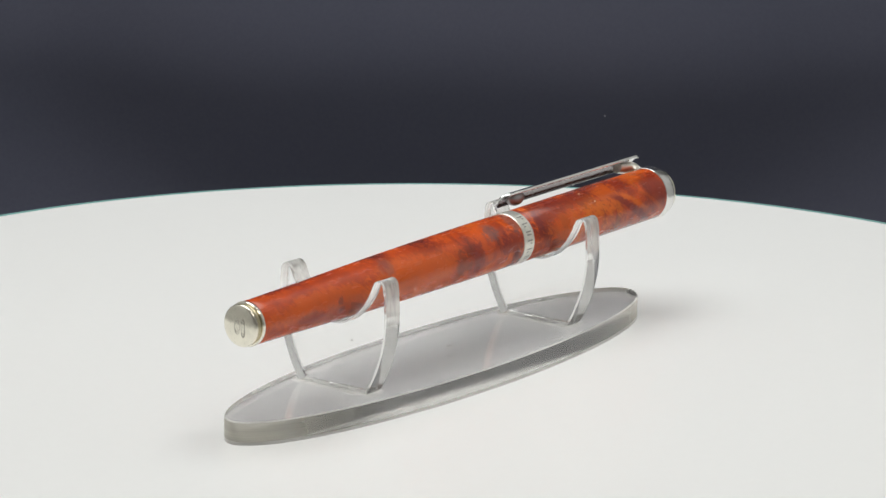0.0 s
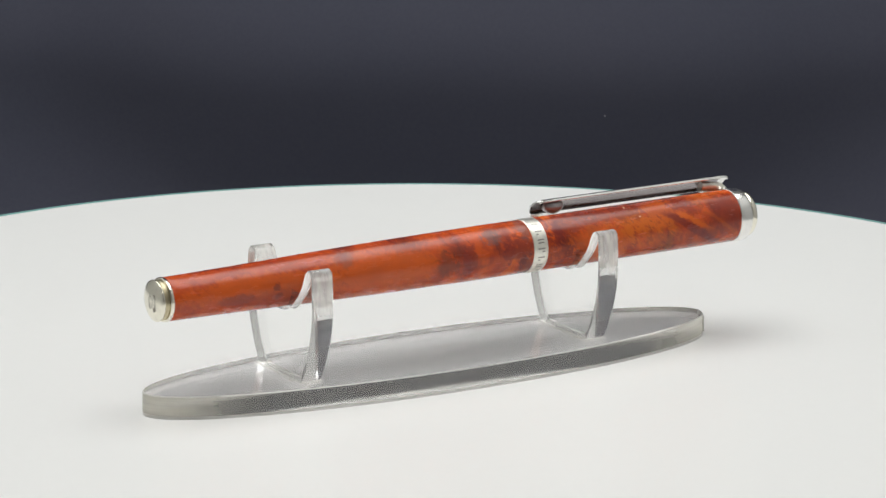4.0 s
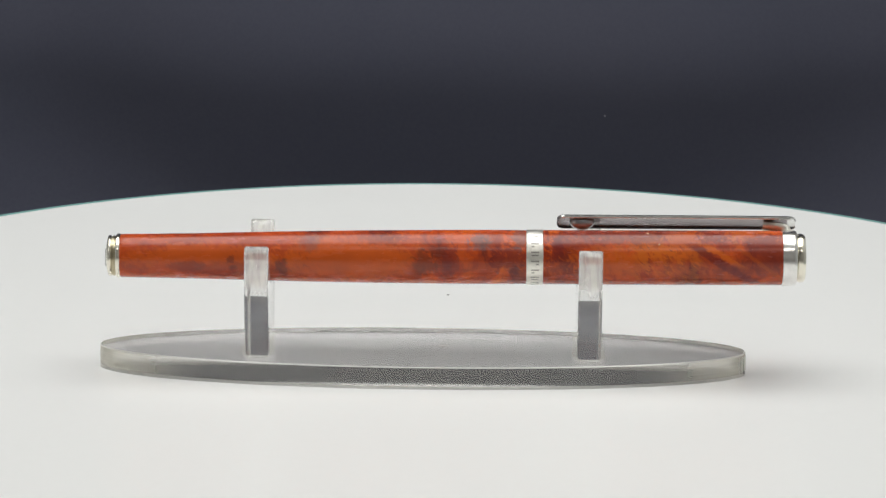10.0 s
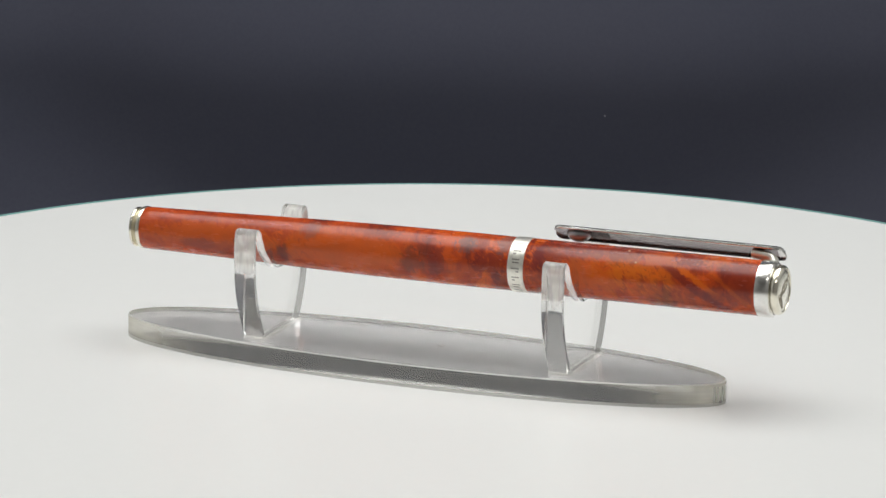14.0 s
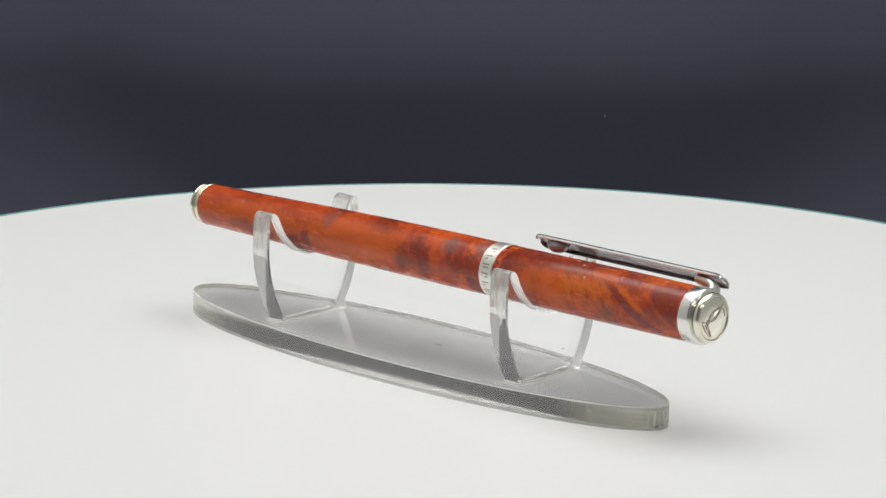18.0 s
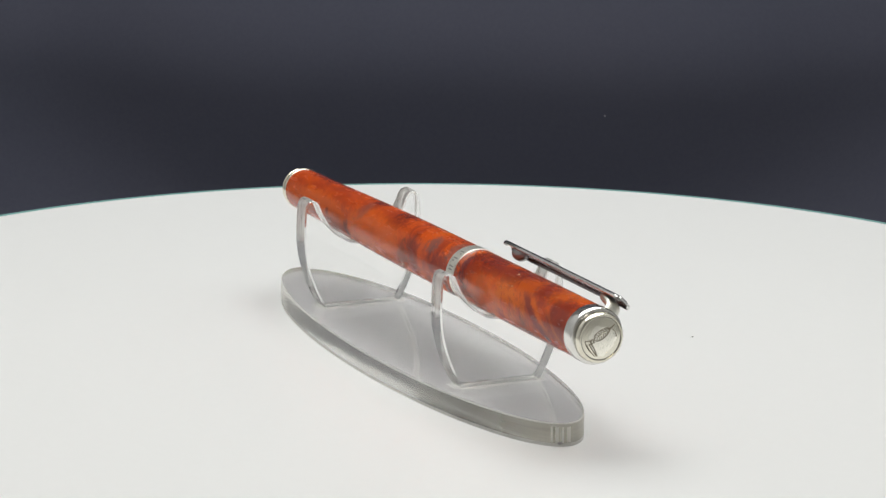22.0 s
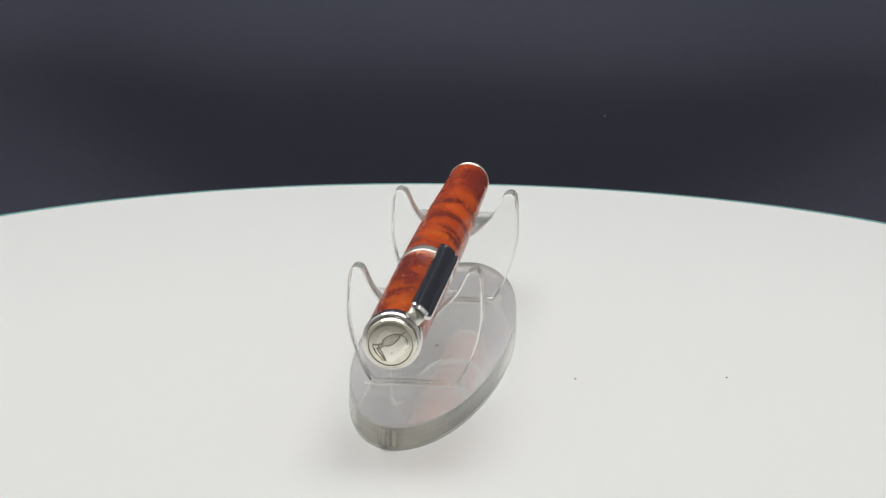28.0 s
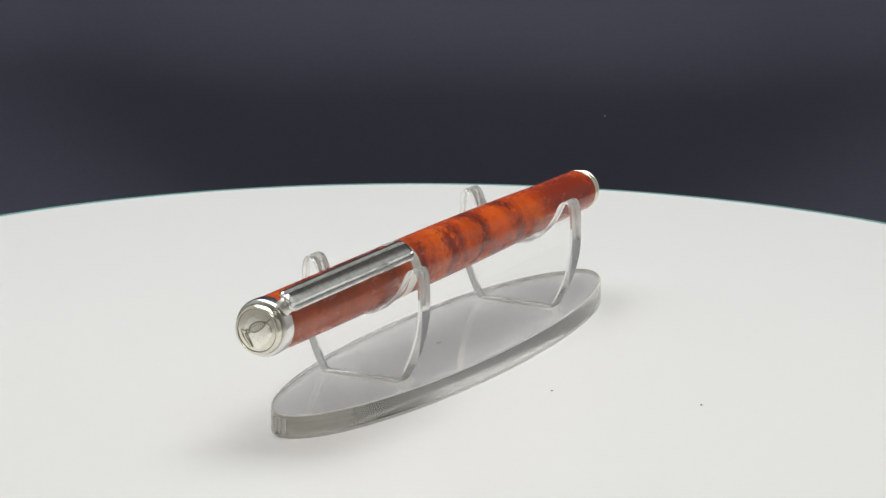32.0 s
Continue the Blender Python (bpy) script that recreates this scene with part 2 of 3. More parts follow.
        f = g.math("MULTIPLY", g.math("MULTIPLY", f, g.step(y, -0.0008, -0.0025)), g.step(z, 0.0042, 0.0030))
        f = g.math("MULTIPLY", f, g.step(z, low, low + 0.0025))
        c = g.mix(g.math("MULTIPLY", f, amount), c, colour)

    vein(PLUM, 0.75, 0.1186, 1.6, 0.0017)
    vein(GOLD, 0.85, 0.1216, 1.75, 0.0011, -0.0015)
    vein(GOLD, 0.28, 0.1262, 1.3, 0.0007)
    patch(EMBER, 0.55, on(72, -45), (0.004, 0.006, 0.006), 1.2)
    patch(PLUM, 0.8, on(66.5, -68), (0.0034, 0.005, 0.005), 0.9)
    patch(BROWN, 0.4, on(62, -40), (0.0016, 0.004, 0.004), 1.4)
    patch(EMBER, 0.6, on(57, -58), (0.0035, 0.006, 0.006), 1.0)
    patch(EMBER, 0.8, on(45, -50), (0.005, 0.006, 0.006), 0.6)
    patch(EMBER, 0.6, on(32, -45), (0.005, 0.006, 0.006), 1.0)
    patch(DEEP, 0.85, on(11, -55), (0.013, 0.006, 0.006), 0.25)
    g.link(c, g.shader.inputs["Base Color"])
    g.link(g.ramp(fibres, [(0.3, 0.23), (0.7, 0.29)]), g.shader.inputs["Roughness"])
    g.shader.inputs["Specular IOR Level"].default_value = 0.46
    return m


CLOTH = cloth_material()
WHITE = platter_material()
EDGE = material("green_glass_edge", (0.22, 0.44, 0.41), 0.2)
TABLE = material("pale_surface", (0.6, 0.6, 0.59), 0.6)
BLACK = material("black_plastic", (0.03, 0.03, 0.033), 0.5)
WALL = material("grey_wall", (0.55, 0.55, 0.54), 0.9)
PAPER = material("pale_box_wall", (0.58, 0.58, 0.57), 0.7)
# sawn edge; milkier tips paint light carried lengthwise, grey tint paints contact shade
SAWN = sawn_material("sawn_acrylic", (0.08, 0.45), 0.15, 0, 0.042, 0.063, (0.78, 0.78, 0.76), (0.06, 0.06, 1.6), 0.80, 0.3, 0.02, (0.97, 0.94, 0.82))
# pale scatter paints the bright line along the base plate's upper rim
RIM = sawn_material("bright_acrylic_rim", (0.55, 0.6), 0.2, 0, 0.0, 0.06)
# milky scatter grows above the notch, painting light piped through the arms
EDGED = sawn_material("polished_acrylic_edge", (0.12, 0.42), 0.03, 2, 0.016, 0.021, (1.0, 1.0, 0.99), (1, 0.8, 0.12), 0.5, 0.68, 0.06)
# grey strip painted for the shade along the base plate's bottom edge
FOOT_SHADE = sawn_material("shaded_acrylic", (0.72, 0.78), 0.3, 0, 0.0, 0.06, (0.8, 0.8, 0.78), (0.2, 0.2, 1), 0.75, 0.08, 0.05, (0.62, 0.61, 0.58))
# whitish scatter paints the bright outlines on the cradles' bevels
ARRIS = sawn_material("polished_acrylic_arris", (0.22, 0.25), 0.1, 0, 0.0, 0.06, (1.0, 1.0, 0.99), (1, 1, 0.15), 0.8, 0.5)
# clear acrylic; its grey tint replaces the shade the plate casts beneath itself
ACRYLIC = acrylic_material("grey_tinted_acrylic", (0.73, 0.72, 0.72), 0.02, 0.3)
PLATE = acrylic_material("clear_acrylic_plate", (0.985, 0.985, 0.98), 0.0)
SILVER = silver_material("polished_silver", (0.82, 0.81, 0.785), 0.20, 0.88)
SATIN = silver_material("cream_silver", (0.82, 0.785, 0.675), 0.18, 0.90)
BRASSY = silver_material("yellowed_silver", (0.56, 0.50, 0.35), 0.30, 0.85)
WORNLINE = material("tarnished_relief", (0.25, 0.22, 0.165), 0.45, 0.7)
BRIGHT = silver_material("bright_cream_silver", (0.95, 0.92, 0.83), 0.24, 0.95)
STEEL = silver_material("clip_steel", (0.80, 0.80, 0.78), 0.14, 0.72)
brushed = Graph(STEEL)
brushed.bump(brushed.noise(brushed.mapped((0.03, 1, 1)), 600.0, 2), 0.15, 0.0004)
TARNISH = material("tarnished_steel", (0.29, 0.265, 0.27), 0.24, 1.0)
DARKSTEEL = material("dark_steel", (0.42, 0.41, 0.42), 0.36, 1.0)
BANDED = silver_material("engraved_band_silver", (0.84, 0.82, 0.75), 0.38)
ENGRAVED = material("tarnished_engraving", (0.32, 0.30, 0.27), 0.5, 0.6)
RESIN = resin_material()
DUST = material("dust", (0.13, 0.12, 0.11), 0.9)
FROST = sawn_material("frosted_acrylic", (0.28, 0.28), 0.3, 0, 0.0, 1.0)
GLUE = sawn_material("glue_seam_acrylic", (0.24, 0.24), 0.1, 0, 0.0, 1.0)
LINT = material("grey_lint", (0.17, 0.17, 0.19), 0.9)
SMUDGE = material("grey_smudge", (0.30, 0.28, 0.28), 0.8)
FLECK = material("pale_fleck", (0.75, 0.50, 0.28), 0.4)


# ---- building words ----
def part(name, bm, mat, parent=None, label="", smooth=True, sharp=32):
    me = bpy.data.meshes.new(name)
    bmesh.ops.recalc_face_normals(bm, faces=bm.faces)
    bm.to_mesh(me)
    bm.free()
    me.materials.append(mat)
    if smooth:
        for p in me.polygons:
            p.use_smooth = True
        me.set_sharp_from_angle(angle=radians(sharp))
    ob = new(name, me)
    ob.parent = parent
    if label:
        tagged(ob, label)
    return ob


def lathe(profile, segments=96, axis="X", close=False):
    """A turned body. profile: (place along the axis, radius)."""
    bm = bmesh.new()
    rings = []
    for u, r in profile:
        if r <= 1e-7:
            p = (u, 0, 0) if axis == "X" else (0, 0, u)
            rings.append([bm.verts.new(p)])
            continue
        ring = []
        for i in range(segments):
            a = 2 * math.pi * i / segments
            ring.append(bm.verts.new((u, r * math.cos(a), r * math.sin(a)) if axis == "X" else (r * math.cos(a), r * math.sin(a), u)))
        rings.append(ring)
    pairs = list(zip(rings, rings[1:])) + ([(rings[-1], rings[0])] if close else [])
    for a, b in pairs:
        for i in range(segments):
            j = (i + 1) % segments
            if len(a) == 1:
                bm.faces.new((a[0], b[i], b[j]))
            elif len(b) == 1:
                bm.faces.new((a[i], a[j], b[0]))
            else:
                bm.faces.new((a[i], a[j], b[j], b[i]))
    return bm


def smooth_curve(points, per=6, closed=False):
    """Points of a Catmull-Rom curve through the given ones."""
    pts = [Vector(p) for p in points]
    n, out = len(pts), []
    for i in range(n if closed else n - 1):
        if closed:
            a, b, c, d = (pts[(i + k) % n] for k in (-1, 0, 1, 2))
        else:
            a, b, c, d = pts[max(i - 1, 0)], pts[i], pts[i + 1], pts[min(i + 2, n - 1)]
        for k in range(per):
            t = k / per
            out.append(0.5 * ((2 * b) + (c - a) * t + (2 * a - 5 * b + 4 * c - d) * t * t + (3 * b - a - 3 * c + d) * t ** 3))
    if not closed:
        out.append(pts[-1])
    return out


def slab(outline, place, lo, hi, bevel):
    """A plate: a closed outline (pairs), carried by place(a, b, depth) and thick from lo to hi, with bevelled rims."""
    bm = bmesh.new()
    n = len(outline)
    inset = []
    for i in range(n):
        p, q = Vector(outline[i - 1]), Vector(outline[(i + 1) % n])
        t = (q - p).normalized()
        inset.append(Vector(outline[i]) + bevel * Vector((-t.y, t.x)))
    area2 = sum(outline[i - 1][0] * outline[i][1] - outline[i][0] * outline[i - 1][1] for i in range(n))
    if area2 < 0:
        inset = [2 * Vector(o) - p for o, p in zip(outline, inset)]
    levels = [(inset, lo), (outline, lo + bevel), (outline, hi - bevel), (inset, hi)]
    rings = [[bm.verts.new(place(p[0], p[1], w)) for p in line] for line, w in levels]
    for a, b in zip(rings, rings[1:]):
        for i in range(n):
            bm.faces.new((a[i], a[(i + 1) % n], b[(i + 1) % n], b[i]))
    bm.faces.new(rings[0])
    bm.faces.new(rings[-1])
    bmesh.ops.triangulate(bm, faces=[f for f in bm.faces if len(f.verts) > 4])
    return bm


def box(x0, x1, y0, y1, z0, z1):
    bm = bmesh.new()
    v = [bm.verts.new((x, y, z)) for x in (x0, x1) for y in (y0, y1) for z in (z0, z1)]
    for f in ((0, 1, 3, 2), (4, 6, 7, 5), (0, 4, 5, 1), (2, 3, 7, 6), (0, 2, 6, 4), (1, 5, 7, 3)):
        bm.faces.new([v[i] for i in f])
    return bm


def thing(name, label, category, group=""):
    return tagged(new(name), label, category, group)


MM = 0.001


# ---- the setting ----
def setting():
    floor_z, h = -0.065, 1.90
    tagged(part("floor", box(-2.0, 2.0, -2.4, 1.6, floor_z - 0.1, floor_z), TABLE), "plain pale surface under the turntable", "floor", kind="structure")
    tagged(part("ceiling", box(-2.0, 2.0, -2.4, 1.6, h, h + 0.1), WALL), "plain grey ceiling of the room", "ceiling", kind="structure")
    for name, b in (("wall_north", (-2.0, 2.0, 1.6, 1.7)), ("wall_south", (-2.0, 2.0, -2.5, -2.4)),
                    ("wall_east", (2.0, 2.1, -2.5, 1.7)), ("wall_west", (-2.1, -2.0, -2.5, 1.7))):
        tagged(part(name, box(*b, floor_z, h), WALL), "plain grey wall of the room", "wall", kind="structure")
    # walls of the photo box on both sides and above; unseen, kept pale to bounce light inwards
    for name, b in (("wall_box_east", (0.36, 0.37)), ("wall_box_west", (-0.37, -0.36))):
        tagged(part(name, box(*b, -0.42, 0.38, -0.065, 0.56), PAPER), "pale side wall of the photo box", "wall", kind="structure")
    tagged(part("ceiling_box", box(-0.37, 0.37, -0.42, 0.40, 0.56, 0.57), PAPER), "pale top of the photo box", "ceiling", kind="structure")
    # dark cloth that rises from the table behind the turntable and rounds over backwards
    bm = bmesh.new()
    nx, nz = 80, 90
    grid = []
    for i in range(nx + 1):
        x = -0.6 + 1.2 * i / nx
        y, z, row = 0.30, -0.064, []
        row.append(bm.verts.new((x, 0.24, -0.0645)))
        for k in range(nz + 1):
            row.append(bm.verts.new((x, y, z)))
            # tilt made up so the cloth catches light at its top and lower sides
            up = z + 0.064
            spread = min((4.2 if x < 0 else 2.6) * max(abs(x) - 0.045, 0.0) ** 2, 0.018)
            foot = 62 * math.exp(-(up / (0.010 + 0.5 * x * x + spread)) ** 1.5)
            top = -14 + 79 / (1 + math.exp(-(z - 0.001 + 0.4 * x * x) / 0.010)) * math.exp(-max(z - 0.03, 0.0) / 0.03) + 18 * min(max((z - 0.06) / 0.1, 0), 1)
            tilt = radians(max(foot, top) + 1.5 * noise.noise((x * 9, z * 7, 0.3)))
            s = 0.0028 if z < 0.06 else 0.012
            y += s * math.sin(tilt)
            z += s * math.cos(tilt)
        grid.append(row)
    for a, b in zip(grid, grid[1:]):
        for k in range(nz + 1):
            bm.faces.new((a[k], a[k + 1], b[k + 1], b[k]))
    tagged(part("backdrop", bm, CLOTH), "dark blue-grey cloth backdrop behind the turntable", "backdrop", kind="structure")
    cloth = bpy.data.objects["backdrop"]
    random.seed(2)
    bit = part("lint", speck(0.30 * MM), LINT, cloth)
    bit.location, bit.rotation_euler = (0.0426, 0.3153, -0.0170), (radians(85), 0, 0)


def turntable():
    table = thing("turntable", "white round display turntable with a thin glass edge", "turntable")
    part("foot", lathe([(-0.0645, 0), (-0.0645, 0.10), (-0.060, 0.104), (-0.022, 0.104), (-0.012, 0.09), (-0.012, 0)], 64, "Z"), BLACK, table, "black foot")
    r = 0.16125
    platter = part("platter", lathe([(-0.012, 0), (-0.012, r - 0.004), (-0.010, r - 0.0016), (-0.0005, r - 0.0016), (0.0, r - 0.0021), (0.0, 0.05), (0.0, 0)], 256, "Z"),
                   WHITE, table, "glossy white platter with a few dust specks")
    part("edge_trim", lathe([(-0.010, r - 0.0015), (-0.009, r), (-0.0006, r), (-0.0001, r - 0.0004), (-0.0001, r - 0.0015)], 256, "Z", True), EDGE, platter,
         "thin blue-green glass edge")
    random.seed(4)
    for x, y, s in ((5.39, 26.54, 0.26), (-0.21, 56.1, 0.26)):
        part("dust_speck", speck(s * MM), DUST, platter).location = (x * MM, y * MM, 0.0001)
    return platter


def speck(s):
    bm = bmesh.new()
    bmesh.ops.create_icosphere(bm, subdivisions=1, radius=1.0)
    for v in bm.verts:
        k = random.uniform(0.7, 1.2)
        v.co = Vector((v.co.x * s * k * 1.3, v.co.y * s * k, v.co.z * min(s, 0.0003) * 0.45))
    return bm


# ---- pen stand, in turntable space ----
STAND_AT = (-4.5 * MM, -2.52 * MM)
BASE_A, BASE_B, BASE_T = 64.1 * MM, 14.9 * MM, 4.62 * MM
CRADLE_U = (-32.37 * MM, 32.85 * MM)
NOTCH = ((0, 17.9), (2, 18.1), (4, 18.85), (5.8, 20.4), (7.6, 22.3), (8.9, 24.4), (9.6, 26.0), (10.3, 27.15), (11.5, 27.57),
         (12.4, 27.05), (12.85, 25.5), (13.05, 21.5), (13.0, 18.0), (12.4, 14.2), (11.2, 10.4), (9.8, 7.2), (8.3, 4.66))


def pen_stand():
    stand = thing("pen_stand", "clear acrylic pen stand with an oval base and two cradles", "pen stand")
    n = 180
    oval = [(BASE_A * math.cos(2 * math.pi * i / n), BASE_B * math.sin(2 * math.pi * i / n)) for i in range(n)]
    base = part("base_plate", slab(oval, lambda a, b, w: (a, b, w), 0.00005, BASE_T, 0.00022), ACRYLIC, stand, "thick oval clear acrylic plate")
    base.data.materials.append(SAWN)
    for v in base.data.vertices:  # the lower rim is square
        if v.co.z < 0.0001:
            a = math.atan2(v.co.y / BASE_B, v.co.x / BASE_A)
            v.co.x, v.co.y = BASE_A * math.cos(a), BASE_B * math.sin(a)
        elif v.co.z < 0.0003:
            v.co.z = 0.0007
    base.data.materials.append(RIM)
    base.data.materials.append(FOOT_SHADE)
    for f in base.data.polygons:
        f.use_smooth = abs(f.normal.z) < 0.95
        if f.use_smooth:
            f.material_index = 3 if f.center.z < 0.0006 else 1 if abs(f.normal.z) < 0.3 else 2
    half = smooth_curve([(v * MM, z * MM) for v, z in NOTCH], 5)
    outline = [(-p.x, p.y) for p in reversed(half)] + [(p.x, p.y) for p in half[1:]]
    for u in CRADLE_U:
        c = part("cradle", slab(outline, lambda a, b, w, u=u: (u + w, a, b), -2.35 * MM, 2.35 * MM, 0.00028), PLATE, stand, "lyre-shaped clear acrylic cradle", sharp=28)
        c.data.materials.append(EDGED)
        c.data.materials.append(ARRIS)
        for f in c.data.polygons:
            f.use_smooth = abs(f.normal.x) < 0.95
            f.material_index = 0 if not f.use_smooth else 2 if abs(f.normal.x) > 0.2 else 1
        c.visible_shadow = False
        ring = [(9.9 * MM * math.copysign(abs(math.cos(a)) ** 0.35, math.cos(a)), 3.1 * MM * math.copysign(abs(math.sin(a)) ** 0.35, math.sin(a))) for a in (2 * math.pi * (k + 0.5) / 40 for k in range(40))]
        seam = part("glue_seam", slab(ring, lambda a, b, w, u=u: (u + b * (1 + 0.12 * math.sin(900 * a)), a, w), BASE_T + 0.00002, BASE_T + 0.00014, 0.00003), GLUE, c, "thin clear seam of glue")
        seam.visible_shadow = False
    base.visible_shadow = False
    for y, w in ((-3.1, 0.28), (-2.4, 0.62), (-1.35, 0.35), (-0.35, 0.70)):
        inset = BASE_A * (1 - math.sqrt(1 - ((y + w / 2) * MM / BASE_B) ** 2))
        tip = box(-0.4 * MM, 0.12 * MM, y * MM, (y + w) * MM, 0.9 * MM, 3.9 * MM)
        part("moulding_mark", tip, FROST, base, "small frosted moulding mark").location = (BASE_A - inset, 0, 0)
    part("dark_pip", box(-0.5 * MM, 0.03 * MM, -2.0 * MM, -0.45 * MM, 0.55 * MM, 1.0 * MM), SMUDGE, base, "small dark pip below the moulding marks").location = (BASE_A - 0.00022, 0, 0)
    random.seed(9)
    for x, y, s in ((4.3, 1.0, 0.7), (-47.5, -1.5, 0.2), (-52.0, 4.5, 0.16)):
        spot = part("dust_speck", speck(s * MM), SMUDGE if s > 0.5 else DUST, base)
        spot.location, spot.scale = (x * MM, y * MM, BASE_T), (1.5, 0.8, 1.0)
    return stand


# ---- pen, along its own x axis ----
PEN_FOOT, PEN_HEAD = Vector((-64.4, -2.9, 22.66)) * MM, Vector((69.8, -1.9, 23.70)) * MM
GIRTH = 1.028


def pen_pose():
    d = PEN_HEAD - PEN_FOOT
    return pose(*PEN_FOOT, 0, -math.degrees(math.asin(d.z / d.length)), math.degrees(math.atan2(d.y, d.x)))


def ring_profile(points):
    return [(u * MM, r * GIRTH * MM) for u, r in points]


def pen():
    p = thing("pen", "closed pen in marbled orange-brown resin with silver fittings", "pen")
    barrel = [(0.05, 0), (0.05, 4.05), (0.2, 4.14), (15, 4.37), (32, 4.76), (45, 4.98), (54.5, 5.09), (71, 5.2), (80.0, 5.16), (80.2, 5.1), (80.2, 0)]
    body = smooth_curve([(u, r, 0) for u, r in barrel[2:9]], 6)
    part("barrel", lathe(ring_profile(barrel[:2] + [(v.x, v.y) for v in body] + barrel[9:])), RESIN, p, "amber and brown marbled resin barrel")
    cap = [(83.5, 0), (83.5, 5.12), (83.65, 5.2), (100, 5.24), (120, 5.25), (130.5, 5.22), (130.6, 5.15), (130.6, 0)]
    c = part("cap", lathe(ring_profile(cap)), RESIN, p, "orange and brown marbled resin cap")
    band = part("band", lathe(ring_profile([(80.2, 0), (80.2, 5.2), (80.35, 5.3), (83.35, 5.3), (83.5, 5.2), (83.5, 0)])), BANDED, p, "engraved silver centre band")
    # engraved word on the band as plain bars
    for i in range(9):
        for k, (du, length) in enumerate(((0.0, 1.6), ((0.38, -0.36, 0.0)[i % 3], (0.6, 0.6, 1.4)[i % 3]))):
            a = radians(28 + 19 * i + 6.5 * k)
            b = part("engraved_bar", box(-length / 2 * MM, length / 2 * MM, -0.13 * MM, 0.13 * MM, -0.05 * MM, 0.02 * MM), ENGRAVED, band, smooth=False)
            b.matrix_basis = Matrix.Rotation(a, 4, "X") @ Matrix.Translation(((81.9 + du * 1.15) * MM, 0, 5.3 * GIRTH * MM))
    # foot: a collar, a groove and a button
    foot = part("foot_collar", lathe(ring_profile([(0.05, 0), (0.05, 4.1), (-0.05, 4.2), (-0.2, 4.24), (-0.55, 4.22), (-0.75, 4.08), (-0.82, 3.8), (-0.85, 0)])), SATIN, p, "silver foot collar")
    part("foot_groove", lathe(ring_profile([(-0.8, 0), (-0.8, 3.72), (-0.95, 3.7), (-1.02, 3.82), (-1.2, 3.9), (-1.42, 3.86), (-1.52, 3.7), (-1.7, 3.68), (-1.7, 0)])), BRASSY, foot, "yellowed ring in the groove")
    button = part("foot_button", lathe(ring_profile([(-1.65, 0), (-1.65, 3.6), (-1.72, 3.82), (-1.85, 3.92), (-2.02, 3.95), (-2.2, 3.88), (-2.34, 3.7), (-2.44, 3.4), (-2.67, 2.5), (-2.84, 1.3), (-2.89, 0)])), SATIN, p, "silver button with a small stamped mark")
    for y, z, w, h in ((0.35, -0.1, 0.62, 1.35), (0.35, 0.5, 0.3, 0.42), (0.35, -0.65, 0.3, 0.42), (-1.05, -0.2, 0.42, 1.7)):
        bm = bmesh.new()
        loop = smooth_curve([(-2.82 * MM, (y + w * math.cos(a)) * MM, (z + h * math.sin(a)) * MM) for a in (i * math.pi / 4 for i in range(8))], 4, True)
        tube(bm, loop, 0.07 * MM, True)
        part("stamped_mark", bm, ENGRAVED, button)
    for k in range(4):
        bm = bmesh.new()
        tube(bm, [Vector((-2.82, -1.05 + d * 0.25, -1.2 + 0.65 * k + d * 0.15)) * MM for d in (-1, 1)], 0.06 * MM)
        part("stamped_bar", bm, ENGRAVED, button)
    # head: ring, groove, rounded rim and emblem disc
    part("head_ring", lathe(ring_profile([(130.6, 0), (130.6, 5.18), (130.72, 5.32), (131.3, 5.36), (132.8, 5.36), (133.2, 5.28), (133.45, 5.08), (133.5, 4.75), (133.3, 4.55), (133.7, 4.3), (133.7, 0)])), SILVER, p, "polished silver cap ring")
    disc = part("emblem_disc", lathe(ring_profile([(133.2, 0), (133.2, 4.4), (133.75, 4.55), (134, 4.68), (134.4, 4.7), (134.85, 4.58), (135.15, 4.32), (135.2, 4.15), (135.18, 4.05), (135, 3.98), (135, 3.9), (135.03, 3.8), (135.09, 3.0), (135.135, 2.1), (135.165, 1.2), (135.18, 0)])), SATIN, p, "cream silver disc with an embossed emblem")
    # dark ring painted for the shade in the groove round the disc's face
    part("groove_shade", lathe(ring_profile([(135.01, 3.88), (135.03, 3.88), (135.03, 4.0), (135.01, 4.0)]), 96, "X", True), ENGRAVED, disc)
    emblem(disc)
    clip(p)
    for u, az, s in ((104.1, 15, 0.27), (106.3, 47, 0.2)):
        f = part("fleck", speck(s * MM), FLECK, c)
        f.matrix_basis = Matrix.Rotation(radians(az), 4, "X") @ Matrix.Translation((u * MM, 0, 5.22 * GIRTH * MM))
    return p


def tube(bm, pts, r, closed=False, sides=6):
    rings = []
    n = len(pts)
    for i, p in enumerate(pts):
        a = pts[i - 1] if closed or i else pts[i]
        b = pts[(i + 1) % n] if closed or i < n - 1 else pts[i]
        t = (b - a).normalized()
        s = t.cross(Vector((1, 0.02, 0.01))).normalized()
        q = t.cross(s)
        rad = r(i / max(n - 1, 1)) if callable(r) else r
        rings.append([bm.verts.new(p + rad * (math.cos(2 * math.pi * k / sides) * s + math.sin(2 * math.pi * k / sides) * q)) for k in range(sides)])
    for a, b in list(zip(rings, rings[1:])) + ([(rings[-1], rings[0])] if closed else []):
        for k in range(sides):
            bm.faces.new((a[k], a[(k + 1) % sides], b[(k + 1) % sides], b[k]))
    if not closed:
        bm.faces.new(rings[0])
        bm.faces.new(rings[-1])


